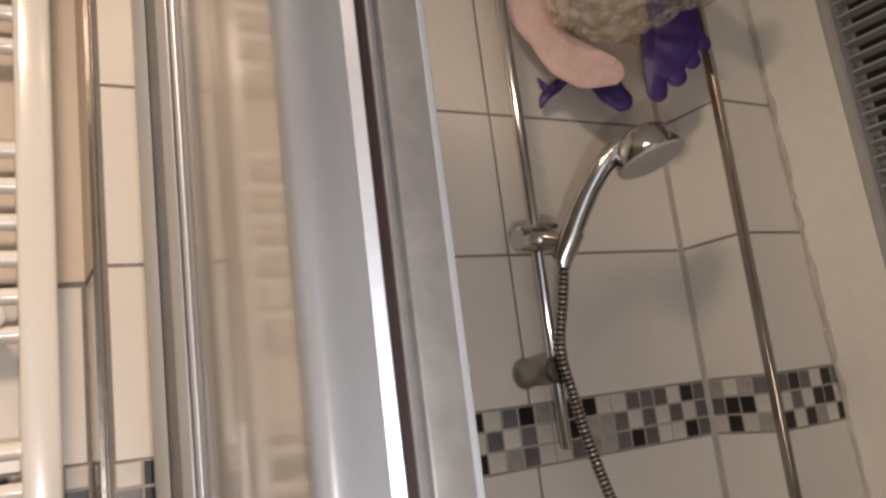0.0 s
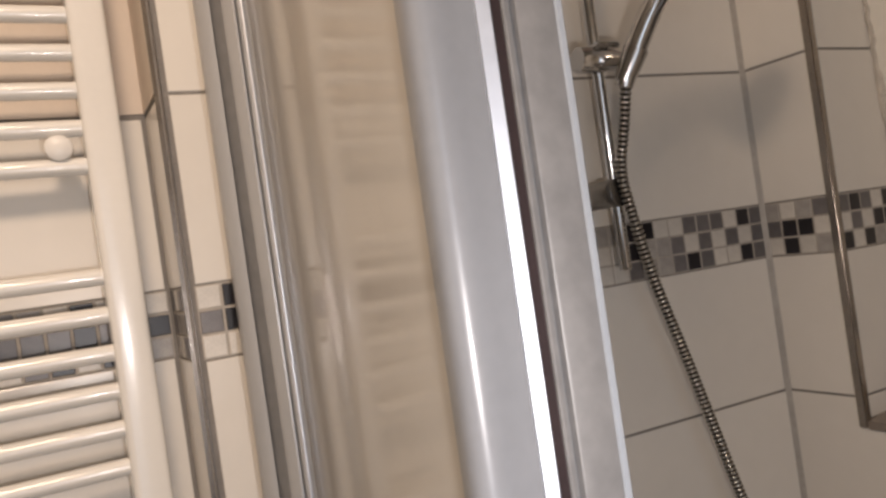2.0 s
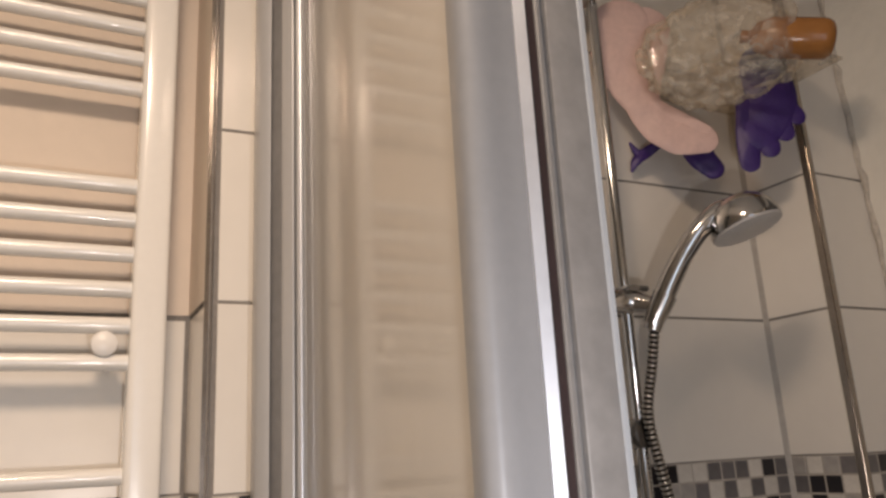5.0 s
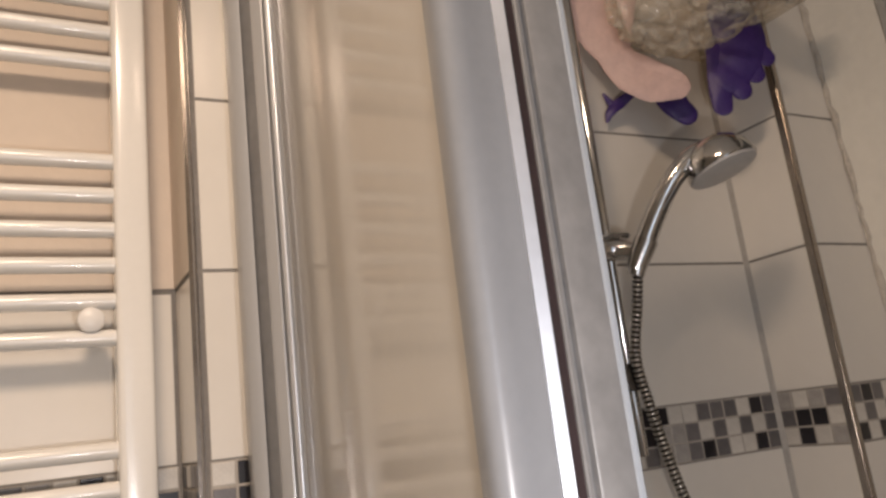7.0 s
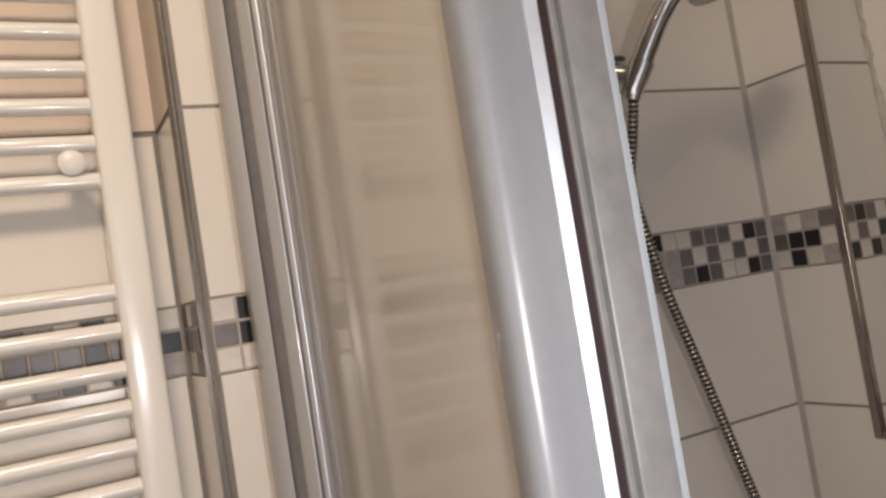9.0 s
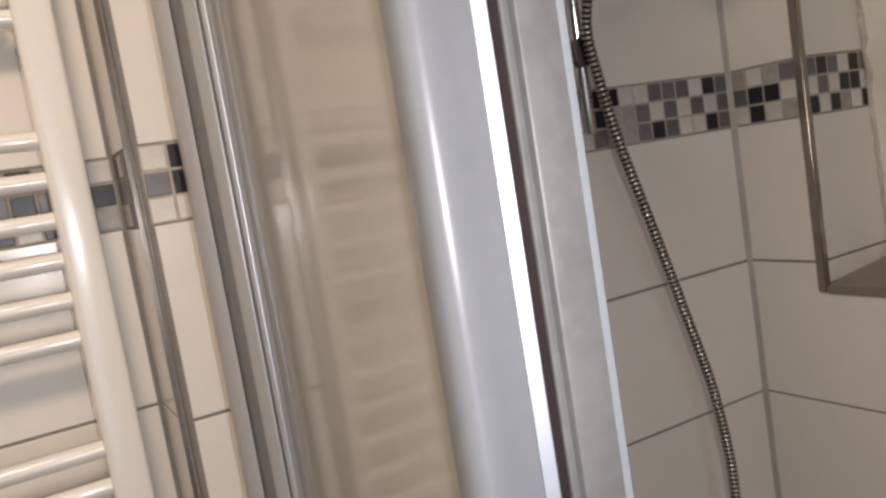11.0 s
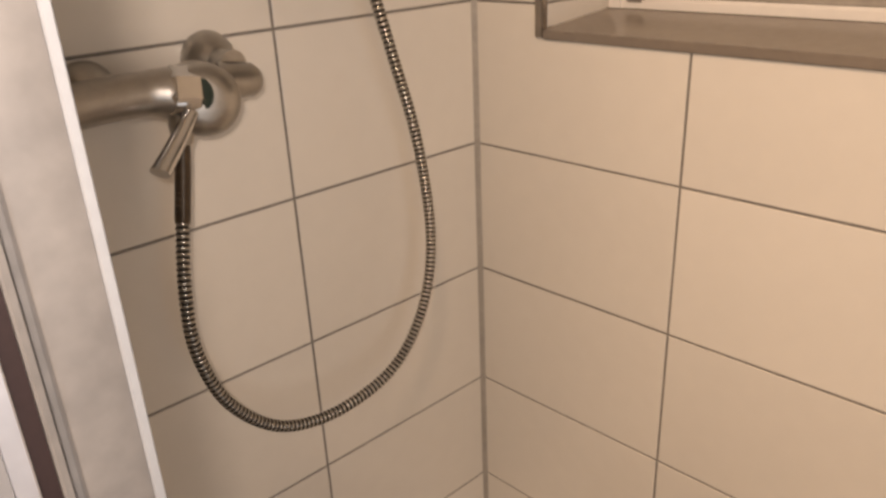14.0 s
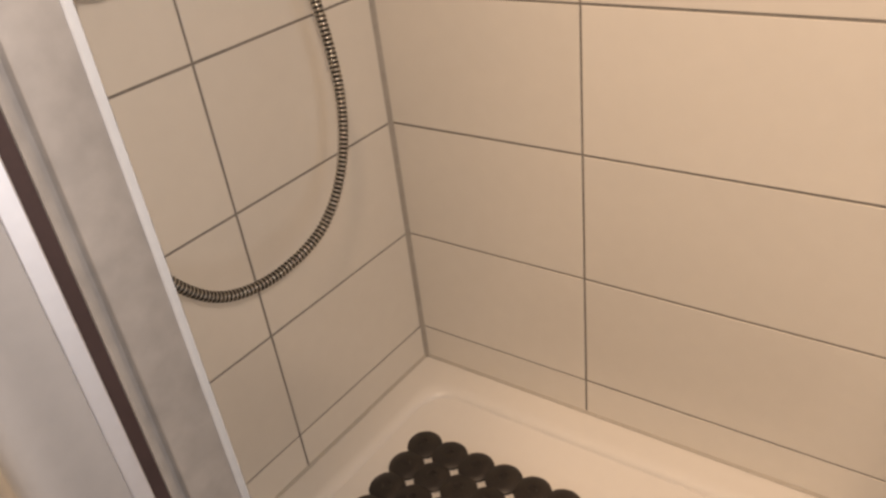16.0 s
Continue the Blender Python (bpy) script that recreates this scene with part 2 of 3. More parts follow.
wall_north = part("wall_north", extrude_plan([(XT + T, ya(XT) + T), (XB, YA + T), (XB + 0.4, YA + T), (XB + 0.4, YR + 0.2), (XT + T, YR + 0.2)], 0, ZCEIL), GROUT)
tagged(wall_north, "cream tiled shower wall with a mosaic band and grey grout", "wall", kind="structure")
wall_radiator = part("wall_radiator", box(X_W - 0.1, XT + T, YR + T, YR + 0.2, 0, ZCEIL), GROUT)
tagged(wall_radiator, "cream tiled wall with a mosaic band behind the towel radiator", "wall", kind="structure")
bm = box(XB + T, XB + 0.4, Y_S, YA + T, 0, REC_Z0 - 0.012)
box(XB + T, XB + 0.4, Y_S, YA + T, REC_Z1, ZCEIL, bm=bm)
box(XB + T, XB + 0.4, REC_Y1 + T, YA + T, REC_Z0 - 0.012, REC_Z1, bm=bm)
box(XB + T, XB + 0.4, Y_S, REC_Y0, REC_Z0 - 0.012, REC_Z1, bm=bm)
wall_window = tagged(part("wall_east", bm, GROUT), "cream tiled window wall with a deep recess", "wall", kind="structure")
wall_west = tagged(part("wall_west", box(X_W - 0.1, X_W, Y_S, YR + T, 0, ZCEIL), PLASTER), "white painted bathroom wall", "wall", kind="structure")
bm = box(X_W - 0.1, -0.65, Y_S - 0.1, Y_S, 0, ZCEIL)
box(0.15, XB + 0.4, Y_S - 0.1, Y_S, 0, ZCEIL, bm=bm)
box(-0.65, 0.15, Y_S - 0.1, Y_S, 2.05, ZCEIL, bm=bm)
tagged(part("wall_south", bm, PLASTER), "white painted wall with an open doorway", "wall", kind="structure")
tagged(part("floor", box(X_W - 0.1, XB + 0.4, Y_S - 0.1, YR + 0.2, -0.1, 0), FLOOR), "grey tiled bathroom floor", "floor", kind="structure")
tagged(part("ceiling", box(X_W - 0.1, XB + 0.4, Y_S - 0.1, YR + 0.2, ZCEIL, ZCEIL + 0.1), CEILING), "white painted ceiling", "ceiling", kind="structure")

# the recess: white painted back with an opening for the louvre, filler along the tile edge
LV_Y1, LV_Z0, LV_Z1 = 0.775, 1.342, 2.40
surround = thing("recess_back", "white painted window surround with uneven paint", "window surround", kind="structure")
leaning(part("side_panel", box(REC_X, XB + 0.4, LV_Y1, REC_Y1 + T, REC_Z0, REC_Z1), PLASTER, surround))
leaning(part("lower_panel", box(REC_X, XB + 0.4, REC_Y0, LV_Y1, REC_Z0, LV_Z0), PLASTER, surround))
leaning(part("upper_panel", box(REC_X, XB + 0.4, REC_Y0, LV_Y1, LV_Z1, REC_Z1), PLASTER, surround))
leaning(part("back_panel", box(XB + 0.34, XB + 0.4, REC_Y0, LV_Y1, LV_Z0, LV_Z1), PLASTER, surround))


def filler_bead():
    """An uneven bead of filler where the recess tiles meet the painted surround."""
    rng, pts, rad = random.Random(4), [], []
    z = REC_Z0 + 0.02
    while z < REC_Z1:
        pts.append((REC_X - 0.001, REC_Y1 - 0.004 + rng.uniform(-0.003, 0.003), z))
        rad.append(rng.uniform(0.003, 0.0075))
        z += rng.uniform(0.012, 0.03)
    return tube(pts, rad, 8)


tagged(leaning(part("filler_bead", filler_bead(), FILLER, None, smooth=True)), "lumpy grey filler joint beside the window", "filler joint", kind="structure")
sill = thing("window_sill", "glossy grey-brown stone sill in the window recess", "window sill", kind="structure")
bm = box(XB + 0.004, REC_X, REC_Y0, REC_Y1, REC_Z0 - 0.012, REC_Z0, 0.001)
for v in bm.verts:
    v.co.z += 0.016 * (v.co.x - XB) / (REC_X - XB)
part("slab", bm, SILL, sill)
part("upstand", box(REC_X - 0.014, REC_X, REC_Y0, REC_Y1 - 0.03, REC_Z0 + 0.012, REC_Z0 + 0.034, 0.004), WHITE, sill, "white sealant strip")
# solid grey strip that colours in the shadow line over the sealant
part("shadow_gap_strip", box(REC_X - 0.006, REC_X, REC_Y0, REC_Y1 - 0.036, REC_Z0 + 0.034, REC_Z0 + 0.046, 0.002), SILICONE, sill, "grey strip drawn as the shadow gap above the sealant")
# raised dark block in place of a hollow, its colour gives the gap's shade
part("gap_shade_block", box(REC_X - 0.0155, REC_X, REC_Y1 - 0.072, REC_Y1 - 0.036, REC_Z0 + 0.022, REC_Z0 + 0.046, 0.004), GROUT, sill, "dark block drawn as the shade of a gap beside the lump")
part("sealant_lump", box(REC_X - 0.02, REC_X - 0.001, REC_Y1 - 0.034, REC_Y1 - 0.002, REC_Z0 + 0.010, REC_Z0 + 0.036, 0.006), WHITE, sill, "lump of white sealant")

# paint that has flaked off the surround's lower corner
flake = thing("flaked_paint", "cracked strip where white paint flakes off", "paint damage", kind="structure")
rng_f = random.Random(11)
left = [(REC_Y1 - 0.006 - 0.002 * rng_f.random(), REC_Z0 + 0.04 + 0.012 * k) for k in range(10)]
right = [(REC_Y1 - 0.012 - 0.016 * (1 - k / 10) - 0.004 * rng_f.random(), REC_Z0 + 0.04 + 0.012 * k) for k in range(10)]
outline = left + right[::-1]
bm = bmesh.new()
low = [bm.verts.new((REC_X - 0.0005, y, z)) for y, z in outline]
high = [bm.verts.new((REC_X - 0.0035, y, z)) for y, z in outline]
for k in range(len(outline)):
    bm.faces.new((low[k], low[(k + 1) % len(outline)], high[(k + 1) % len(outline)], high[k]))
bm.faces.new(high)
leaning(part("bare_strip", bm, WHITE, flake))
leaning(part("crack", tube([(REC_X - 0.002, y - 0.002, z) for y, z in right], [0.0004 + 0.0012 * rng_f.random() for _ in right], 6), CAP, flake))
# a dark tube drawn as the shade inside the gap
leaning(part("gap", tube([(REC_X - 0.003, y + 0.002, z) for y, z in left[:7]], [0.0022, 0.003, 0.0026, 0.002, 0.0016, 0.001, 0.0006], 6), GAP_SHADE, flake))

# metal edge trims
trim = thing("window_trim", "brushed steel edging round the window recess", "edge trim", kind="structure")
part("upright", box(XB - 0.0045, XB + 0.010, REC_Y1 - 0.006, REC_Y1 + 0.010, REC_Z0 - 0.012, REC_Z1, 0.002), TRIM, trim)
part("bottom_bar", box(XB - 0.0045, XB + 0.006, REC_Y0, REC_Y1 - 0.006, REC_Z0 - 0.014, REC_Z0 + 0.001, 0.002), SILL, trim)
edge = tagged(part("corner_trim", box(XT - 0.004, XT + 0.012, ya(XT) - 0.005, ya(XT) + 0.011, 0, ZCEIL, 0.0075, segments=6), TRIM, None, smooth=True), "brushed steel corner edging on the tiled box-out", "edge trim", kind="structure")

# ---------------------------------------------------------------- louvred window
louvre = thing("louvre_window", "grey slatted louvre window, the shade between its slats drawn black", "window", kind="structure")
leaning(part("frame", box(REC_X - 0.004, REC_X + 0.03, LV_Y1 - 0.022, LV_Y1 - 0.002, LV_Z0, LV_Z1, 0.003), GREYBAR, louvre))
leaning(part("ledge", box(REC_X - 0.022, REC_X + 0.03, REC_Y0 + 0.05, LV_Y1 + 0.022, LV_Z0 - 0.046, LV_Z0 - 0.018, 0.004), GREYBAR, louvre))
leaning(part("ledge_lip", box(REC_X - 0.012, REC_X + 0.03, REC_Y0 + 0.05, LV_Y1 + 0.010, LV_Z0 - 0.015, LV_Z0, 0.003), GREYBAR, louvre))
# black sheet added as the darkness seen between the slats
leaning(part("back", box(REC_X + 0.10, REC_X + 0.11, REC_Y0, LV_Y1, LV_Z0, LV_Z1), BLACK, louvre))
z = LV_Z0 + 0.02
slat = None
while z < LV_Z1 - 0.01:
    if slat is None:
        slat = part("slat", box(-0.011, 0.011, REC_Y0, LV_Y1 - 0.02, -0.0016, 0.0016), GREYBAR, louvre)
        one = slat
    else:
        one = new("slat", slat.data)
        one.parent = louvre
    one.matrix_basis = pose(REC_X + 0.022 - LEAN * (z - 1.21), 0, z, 0, 12, 0)
    z += 0.026

# ---------------------------------------------------------------- shower tray and mat


def tray_mesh():
    """A square tray: flat rim, rounded well."""
    bm = bmesh.new()
    x0, x1, y0, y1 = 0.14, XB, 0.15, YA

    def ring(inset, z, r):
        out = []
        for cx, cy, a0 in ((x1 - inset - r, y1 - inset - r, 0), (x0 + inset + r, y1 - inset - r, 90), (x0 + inset + r, y0 + inset + r, 180), (x1 - inset - r, y0 + inset + r, 270)):
            for k in range(9):
                a = radians(a0 + k * 90 / 8)
                out.append(bm.verts.new((cx + r * math.cos(a), cy + r * math.sin(a), z)))
        return out

    rings = [ring(0, 0.0, 0.001), ring(0, ZTRAY - 0.008, 0.001), ring(0.004, ZTRAY - 0.001, 0.004), ring(0.055, ZTRAY, 0.05)]
    for k in range(1, 8):
        a = k / 7 * math.pi / 2
        rings.append(ring(0.055 + 0.026 * math.sin(a), ZTRAY - 0.017 * (1 - math.cos(a)), 0.06))
    rings.append(ring(0.115, ZTRAY - 0.026, 0.09))
    for k in range(1, 6):
        a = k / 5 * math.pi / 2
        rings.append(ring(0.115 + 0.05 * math.sin(a), ZTRAY - 0.026 - 0.009 * math.sin(a) ** 0.7, 0.10))
    for a, b in zip(rings, rings[1:]):
        n = len(a)
        for k in range(n):
            bm.faces.new((a[k], a[(k + 1) % n], b[(k + 1) % n], b[k]))
    bm.faces.new(rings[-1])
    for v in bm.verts:
        v.co.y += SKEW * (x1 - v.co.x) * (v.co.y - y0) / (y1 - y0)
    return bm


tray = tagged(part("shower_tray", tray_mesh(), TRAY, None, smooth=True), "white acrylic shower tray with a rounded well", "shower tray")
ZWELL = ZTRAY - 0.035


def disc_mesh():
    return lathe([(0.034, 0), (0.0375, 0.003), (0.0368, 0.007), (0.030, 0.0115), (0.014, 0.0140), (0.009, 0.0136), (0.0075, 0.011), (0.002, 0.0105)], (0, 0, 0), (0, 0, 1), 24)


mat_thing = thing("bath_mat", "dark brown rubber anti-slip mat of round discs", "shower mat")
disc = None
for i in range(9):
    for j in range(11):
        if disc is None:
            disc = part("disc", disc_mesh(), MAT, mat_thing, smooth=True)
            one = disc
        else:
            one = new("disc", disc.data)
            one.parent = mat_thing
        one.location = (0.931 - 0.064 * i, 0.915 - 0.064 * j, ZWELL)

# ---------------------------------------------------------------- shower enclosure
ZE0, ZE1 = ZTRAY, 2.40
enclosure = thing("shower_enclosure", "shower enclosure with a frosted acrylic panel in pale aluminium profiles", "shower enclosure")
# beside the tiles: a rounded wall channel, a flat web, the hinge stile and a bright bead
part("wall_profile", extrude_plan([(0.1762, ya(0.17)), (0.1680, 1.030), (0.1625, 1.018), (0.1640, 1.008), (0.1680, 1.000), (0.1725, 0.9925), (0.1745, 0.9915), (0.1775, ya(0.17))], ZE0, ZE1), ALU_LIGHT, enclosure, "grey aluminium wall channel", True)
part("web", extrude_plan([(0.1778, ya(0.18)), (0.1760, 0.9950), (0.1835, 0.9715), (0.1855, 0.9715), (0.1855, ya(0.18))], ZE0, ZE1), ALU_GREY, enclosure, "grey recessed web between the profiles")
part("hinge_stile", extrude_plan([(0.1857, 1.000), (0.1832, 0.9660), (0.1845, 0.9615), (0.1885, 0.9520), (0.1905, 0.9480), (0.1925, 0.9475), (0.1935, 0.9560), (0.2010, 0.9560), (0.2080, 1.000)], ZE0, ZE1), ALU_LIGHT, enclosure, "", True)
part("bead", tube([(0.1978, 0.9360, ZE0), (0.1978, 0.9360, ZE1)], 0.0024, 12), BRIGHT, enclosure, "bright steel bead", True)
part("bead_channel", extrude_plan([(0.1948, 0.9550), (0.1950, 0.9420), (0.1985, 0.9395), (0.2050, 0.9395), (0.2120, 0.9430), (0.2120, 0.9550)], ZE0, ZE1), ALU_LIGHT, enclosure, "", True)


def bowed(off, n=24):
    """The panel's plan: a shallow arc from the hinge to the closing stile."""
    out = []
    for k in range(n + 1):
        s = k / n
        out.append((0.2060 + (0.1500 - 0.2060) * s - 0.011 * 4 * s * (1 - s) + off, 0.942 + (0.440 - 0.942) * s))
    return out


part("panel", extrude_plan(bowed(0.0) + bowed(0.004)[::-1], ZE0 + 0.01, ZE1 - 0.02), PANEL, enclosure, "frosted beige acrylic panel", True)
# closing stile, magnetic seal and the post that it shuts against
stile = [(0.162, 0.462), (0.150, 0.456), (0.1458, 0.446), (0.1444, 0.437), (0.1450, 0.4315), (0.1470, 0.4280), (0.1500, 0.4256), (0.1540, 0.4243), (0.1590, 0.4240), (0.1640, 0.4245), (0.1700, 0.4256), (0.1770, 0.4262), (0.1840, 0.4262), (0.1840, 0.462)]
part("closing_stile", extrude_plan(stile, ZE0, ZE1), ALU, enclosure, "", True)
# the doorway's reflection on the profile, made as a paler strip of its own
part("bright_strip", extrude_plan([(0.1842, 0.4265), (0.1845, 0.4256), (0.1922, 0.4234), (0.1930, 0.4240), (0.1930, 0.4300), (0.1842, 0.4300)], ZE0, ZE1), BRIGHT, enclosure, "pale metal strip, the daylight it mirrors partly put into its colour")
part("seal", extrude_plan([(0.1931, 0.4262), (0.2010, 0.4262), (0.2010, 0.446), (0.1931, 0.446)], ZE0, ZE1), SEAL, enclosure, "dark magnetic door seal")
post = [(0.2012, 0.455), (0.2012, 0.4248), (0.2022, 0.4238), (0.2050, 0.4240), (0.2056, 0.4290), (0.2098, 0.4295), (0.2108, 0.4256), (0.2124, 0.4246), (0.2376, 0.4250), (0.2376, 0.458)]
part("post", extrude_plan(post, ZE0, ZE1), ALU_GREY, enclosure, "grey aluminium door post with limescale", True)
part("post_edge", extrude_plan([(0.2378, 0.458), (0.2378, 0.4250), (0.2386, 0.4240), (0.2418, 0.4234), (0.2426, 0.4242), (0.2426, 0.458)], ZE0, ZE1), EDGE, enclosure, "rounded edge of the post, its highlight put into a paler colour")

# ---------------------------------------------------------------- towel radiator
radiator = thing("towel_radiator", "white enamelled towel radiator with round rungs", "radiator")
RX0, RX1, RY = -0.47, 0.0300, 1.186
GROUPS = [top - 0.0508 * k for top in (2.408, 2.000, 1.597, 1.196, 0.795) for k in range(6)]


def collector(x0, x1):
    r = (x1 - x0) / 2
    c = (x0 + x1) / 2
    out = [(x1, RY + 0.014), *[(c + r * math.copysign(abs(math.cos(a)) ** 0.35, math.cos(a)), RY - 0.002 - 0.018 * math.sin(a) ** 0.5) for a in (math.pi * k / 14 for k in range(15))], (x0, RY + 0.014)]
    return extrude_plan(out, 0.50, 2.46)


part("collector", collector(RX1, RX1 + 0.048), RAD, radiator, "", True)
part("collector", collector(RX0 - 0.042, RX0), RAD, radiator, "", True)
rung = None
for z in GROUPS:
    if rung is None:
        rung = part("rung", tube([(RX0 - 0.01, RY, 0), (RX1 + 0.01, RY, 0)], 0.0115, 18, caps=False), RAD, radiator, "", True)
        one = rung
    else:
        one = new("rung", rung.data)
        one.parent = radiator
    one.location.z = z
for x in (-0.001, -0.44):
    for z in (1.770, 0.77):
        bracket = part("bracket", tube([(x, YR, z), (x, RY - 0.006, z)], 0.009, 16), RAD, radiator, "", True)
        part("cap", lathe([(0.0165, 0), (0.0175, 0.003), (0.0165, 0.008), (0.012, 0.011), (0.003, 0.0125)], (x, RY - 0.006, z), (0, -1, 0), 24), WHITE, bracket, "round white bracket cap", True)

# ---------------------------------------------------------------- shower rail, hand shower, hose
RXC, RYC = 0.757, 1.0
rail = thing("shower_rail", "chrome shower riser rail on the tiled wall", "shower rail")
part("pole", tube([(RXC, RYC, 1.497), (RXC, RYC, 1.50), (RXC, RYC, 2.412), (RXC, RYC, 2.415)], [0.008, 0.0095, 0.0095, 0.008], 20), CHROME, rail, "", True)
for z in (2.395, 1.617):
    br = part("bracket", lathe([(0.0235, 0), (0.025, 0.003), (0.025, 0.007), (0.0225, 0.010), (0.0215, 0.030), (0.0215, 0.071), (0.0205, 0.073)], (RXC - 0.012, ya(RXC), z), (0.10, -1, 0), 32), SCALED, rail, "", True)
    part("cap", lathe([(0.0205, 0), (0.0215, 0.001), (0.0215, 0.012), (0.0195, 0.0135)], (RXC - 0.0047, ya(RXC) - 0.0732, z), (0.10, -1, 0), 32), CAP if z < 2 else CHROME, br, "chrome end cap, the lower one darkened for what it reflects", True)
slider = part("slider", tube([(RXC - 0.040, RYC - 0.002, 1.826), (RXC - 0.038, RYC - 0.002, 1.826), (RXC - 0.010, RYC - 0.006, 1.824), (RXC + 0.006, RYC - 0.020, 1.820), (RXC + 0.016, RYC - 0.042, 1.812)], [0.017, 0.0205, 0.0205, 0.0175, 0.014], 28), CHROME, rail, "chrome sliding holder", True)
part("clamp", box(RXC - 0.018, RXC + 0.028, RYC - 0.030, RYC + 0.004, 1.838, 1.847, 0.003), CHROME, slider)
part("cradle", tube([(0.7625, 0.9515, 1.780), (0.770, 0.943, 1.800), (0.779, 0.933, 1.824)], [0.0150, 0.0175, 0.0190], 24), CHROME_DULL, slider, "", True)

shower = thing("hand_shower", "chrome hand shower with a round head", "hand shower")
HB, HC = Vector((0.762, 0.952, 1.772)), Vector((0.882, 0.850, 1.926))
path = spline([HB, (0.772, 0.940, 1.806), (0.787, 0.925, 1.846), (0.806, 0.906, 1.889), (0.826, 0.886, 1.924), (0.850, 0.870, 1.946), (0.872, 0.858, 1.950)], 8)
part("handle", tube(path, [0.0135 + 0.0036 * math.sin(math.pi * min(1, k / 34)) + 0.0055 * max(0, k - 24) / 24 for k in range(len(path))], 24), CHROME, shower, "", True)
grip = spline([(0.7905, 0.9125, 1.852), (0.802, 0.898, 1.876), (0.816, 0.881, 1.902), (0.829, 0.870, 1.918)], 6)
part("grip_inlay", tube(grip, [0.0035] + [0.0066] * (len(grip) - 2) + [0.004], 14, squash=0.8), CAP, shower, "dark chrome inlay along the handle", True)
HAX = Vector((0.17, -0.25, -0.953))
part("head", lathe([(0.004, -0.046), (0.016, -0.0445), (0.030, -0.040), (0.043, -0.030), (0.052, -0.016), (0.0555, -0.001), (0.0565, 0.005), (0.0555, 0.009)], HC, HAX, 44), CHROME, shower, "", True)
part("spray_face", lathe([(0.0548, 0.0091), (0.0540, 0.0125), (0.046, 0.0155), (0.020, 0.0175), (0.003, 0.0178)], HC, HAX, 44), SPRAY, shower, "grey spray face", True)
nozzle = None
for ring_r, count in ((0.014, 6), (0.028, 12), (0.041, 18)):
    for k in range(count):
        a = 2 * math.pi * k / count
        turn = Vector((0, 0, 1)).rotation_difference(HAX.normalized()).to_matrix()
        at = HC + turn @ Vector((ring_r * math.cos(a), ring_r * math.sin(a), 0.0155))
        if nozzle is None:
            nozzle = part("nozzle", lathe([(0.0015, 0), (0.0013, 0.0016), (0.0006, 0.0019)], (0, 0, 0), HAX, 8), SPRAY, shower)
            one = nozzle
        else:
            one = new("nozzle", nozzle.data)
            one.parent = shower
        one.location = at


def hose_mesh():
    """Ribbed steel hose: rings along a hanging loop."""
    pts = [HB + Vector((0.004, -0.002, 0.008)), (0.758, 0.958, 1.720), (0.752, 0.972, 1.650), (0.763, 0.976, 1.585), (0.794, 0.98, 1.470), (0.838, 0.98, 1.335), (0.886, 0.98, 1.180), (0.926, 0.98, 1.040), (0.945, 0.98, 0.885), (0.928, 0.98, 0.775), (0.880, 0.98, 0.695), (0.810, 0.98, 0.653), (0.705, 0.98, 0.644), (0.613, 0.98, 0.675), (0.544, 0.98, 0.753), (0.514, 0.98, 0.847), (0.514, 0.98, 0.932), (0.528, 0.982, 1.02), (0.545, 0.986, 1.098), (0.549, 0.988, 1.125)]
    fine = spline(pts, 60)
    # resample to even steps of half a rib
    step, run, even = 0.00128, 0.0, [fine[0]]
    for a, b in zip(fine, fine[1:]):
        length = (b - a).length
        while run + length >= step:
            a = a + (b - a) * ((step - run) / length)
            length = (b - a).length
            even.append(a.copy())
            run = 0.0
        run += length
    radii = [(0.0080, 0.0091, 0.0093, 0.0089, 0.0070, 0.0066)[k % 6] for k in range(len(even))]
    bm = tube(even, radii, 14)
    bm.faces.ensure_lookup_table()
    # half of each rib's faces darkened as groove shade between the rings
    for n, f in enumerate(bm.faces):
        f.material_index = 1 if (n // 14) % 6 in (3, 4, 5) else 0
    return bm


hose = tagged(part("shower_hose", hose_mesh(), [HOSE_RING, GAP_SHADE], None, smooth=True), "ribbed steel shower hose hanging in a loop", "shower hose")
part("sleeve", tube(spline([(0.5285, 0.982, 1.022), (0.537, 0.984, 1.060), (0.5455, 0.986, 1.100), (0.549, 0.988, 1.120)], 6), [0.0088] + [0.0098] * 17 + [0.0102], 18), SLEEVE, hose, "dark smooth sleeve", True)

# ---------------------------------------------------------------- mixer
mixer = thing("shower_mixer", "scaled chrome shower mixer with a lever on the tiled wall", "mixer tap")
MX, MY, MZ = 0.585, 0.985, 1.178
part("body", tube(spline([(0.395, 1.000, 1.180), (0.46, 0.998, 1.184), (0.520, 0.992, 1.184), (0.548, 0.988, 1.180)], 6), [0.0255] * 13 + [0.027, 0.028, 0.029, 0.030, 0.030, 0.030], 28), SCALED, mixer, "", True)
part("collar", tube([(0.541, 0.989, 1.182), (0.545, 0.988, 1.181), (0.572, 0.984, 1.176), (0.576, 0.984, 1.175)], [0.030, 0.0325, 0.0325, 0.030], 8), CHROME, mixer, "faceted chrome collar")
part("cartridge", lathe([(0.036, -0.046), (0.043, -0.040), (0.044, -0.01), (0.044, 0.016), (0.040, 0.028), (0.031, 0.036), (0.020, 0.039)], (0.587, 0.992, 1.166), (-0.30, -0.92, 0.05), 36), SCALED, mixer, "", True)
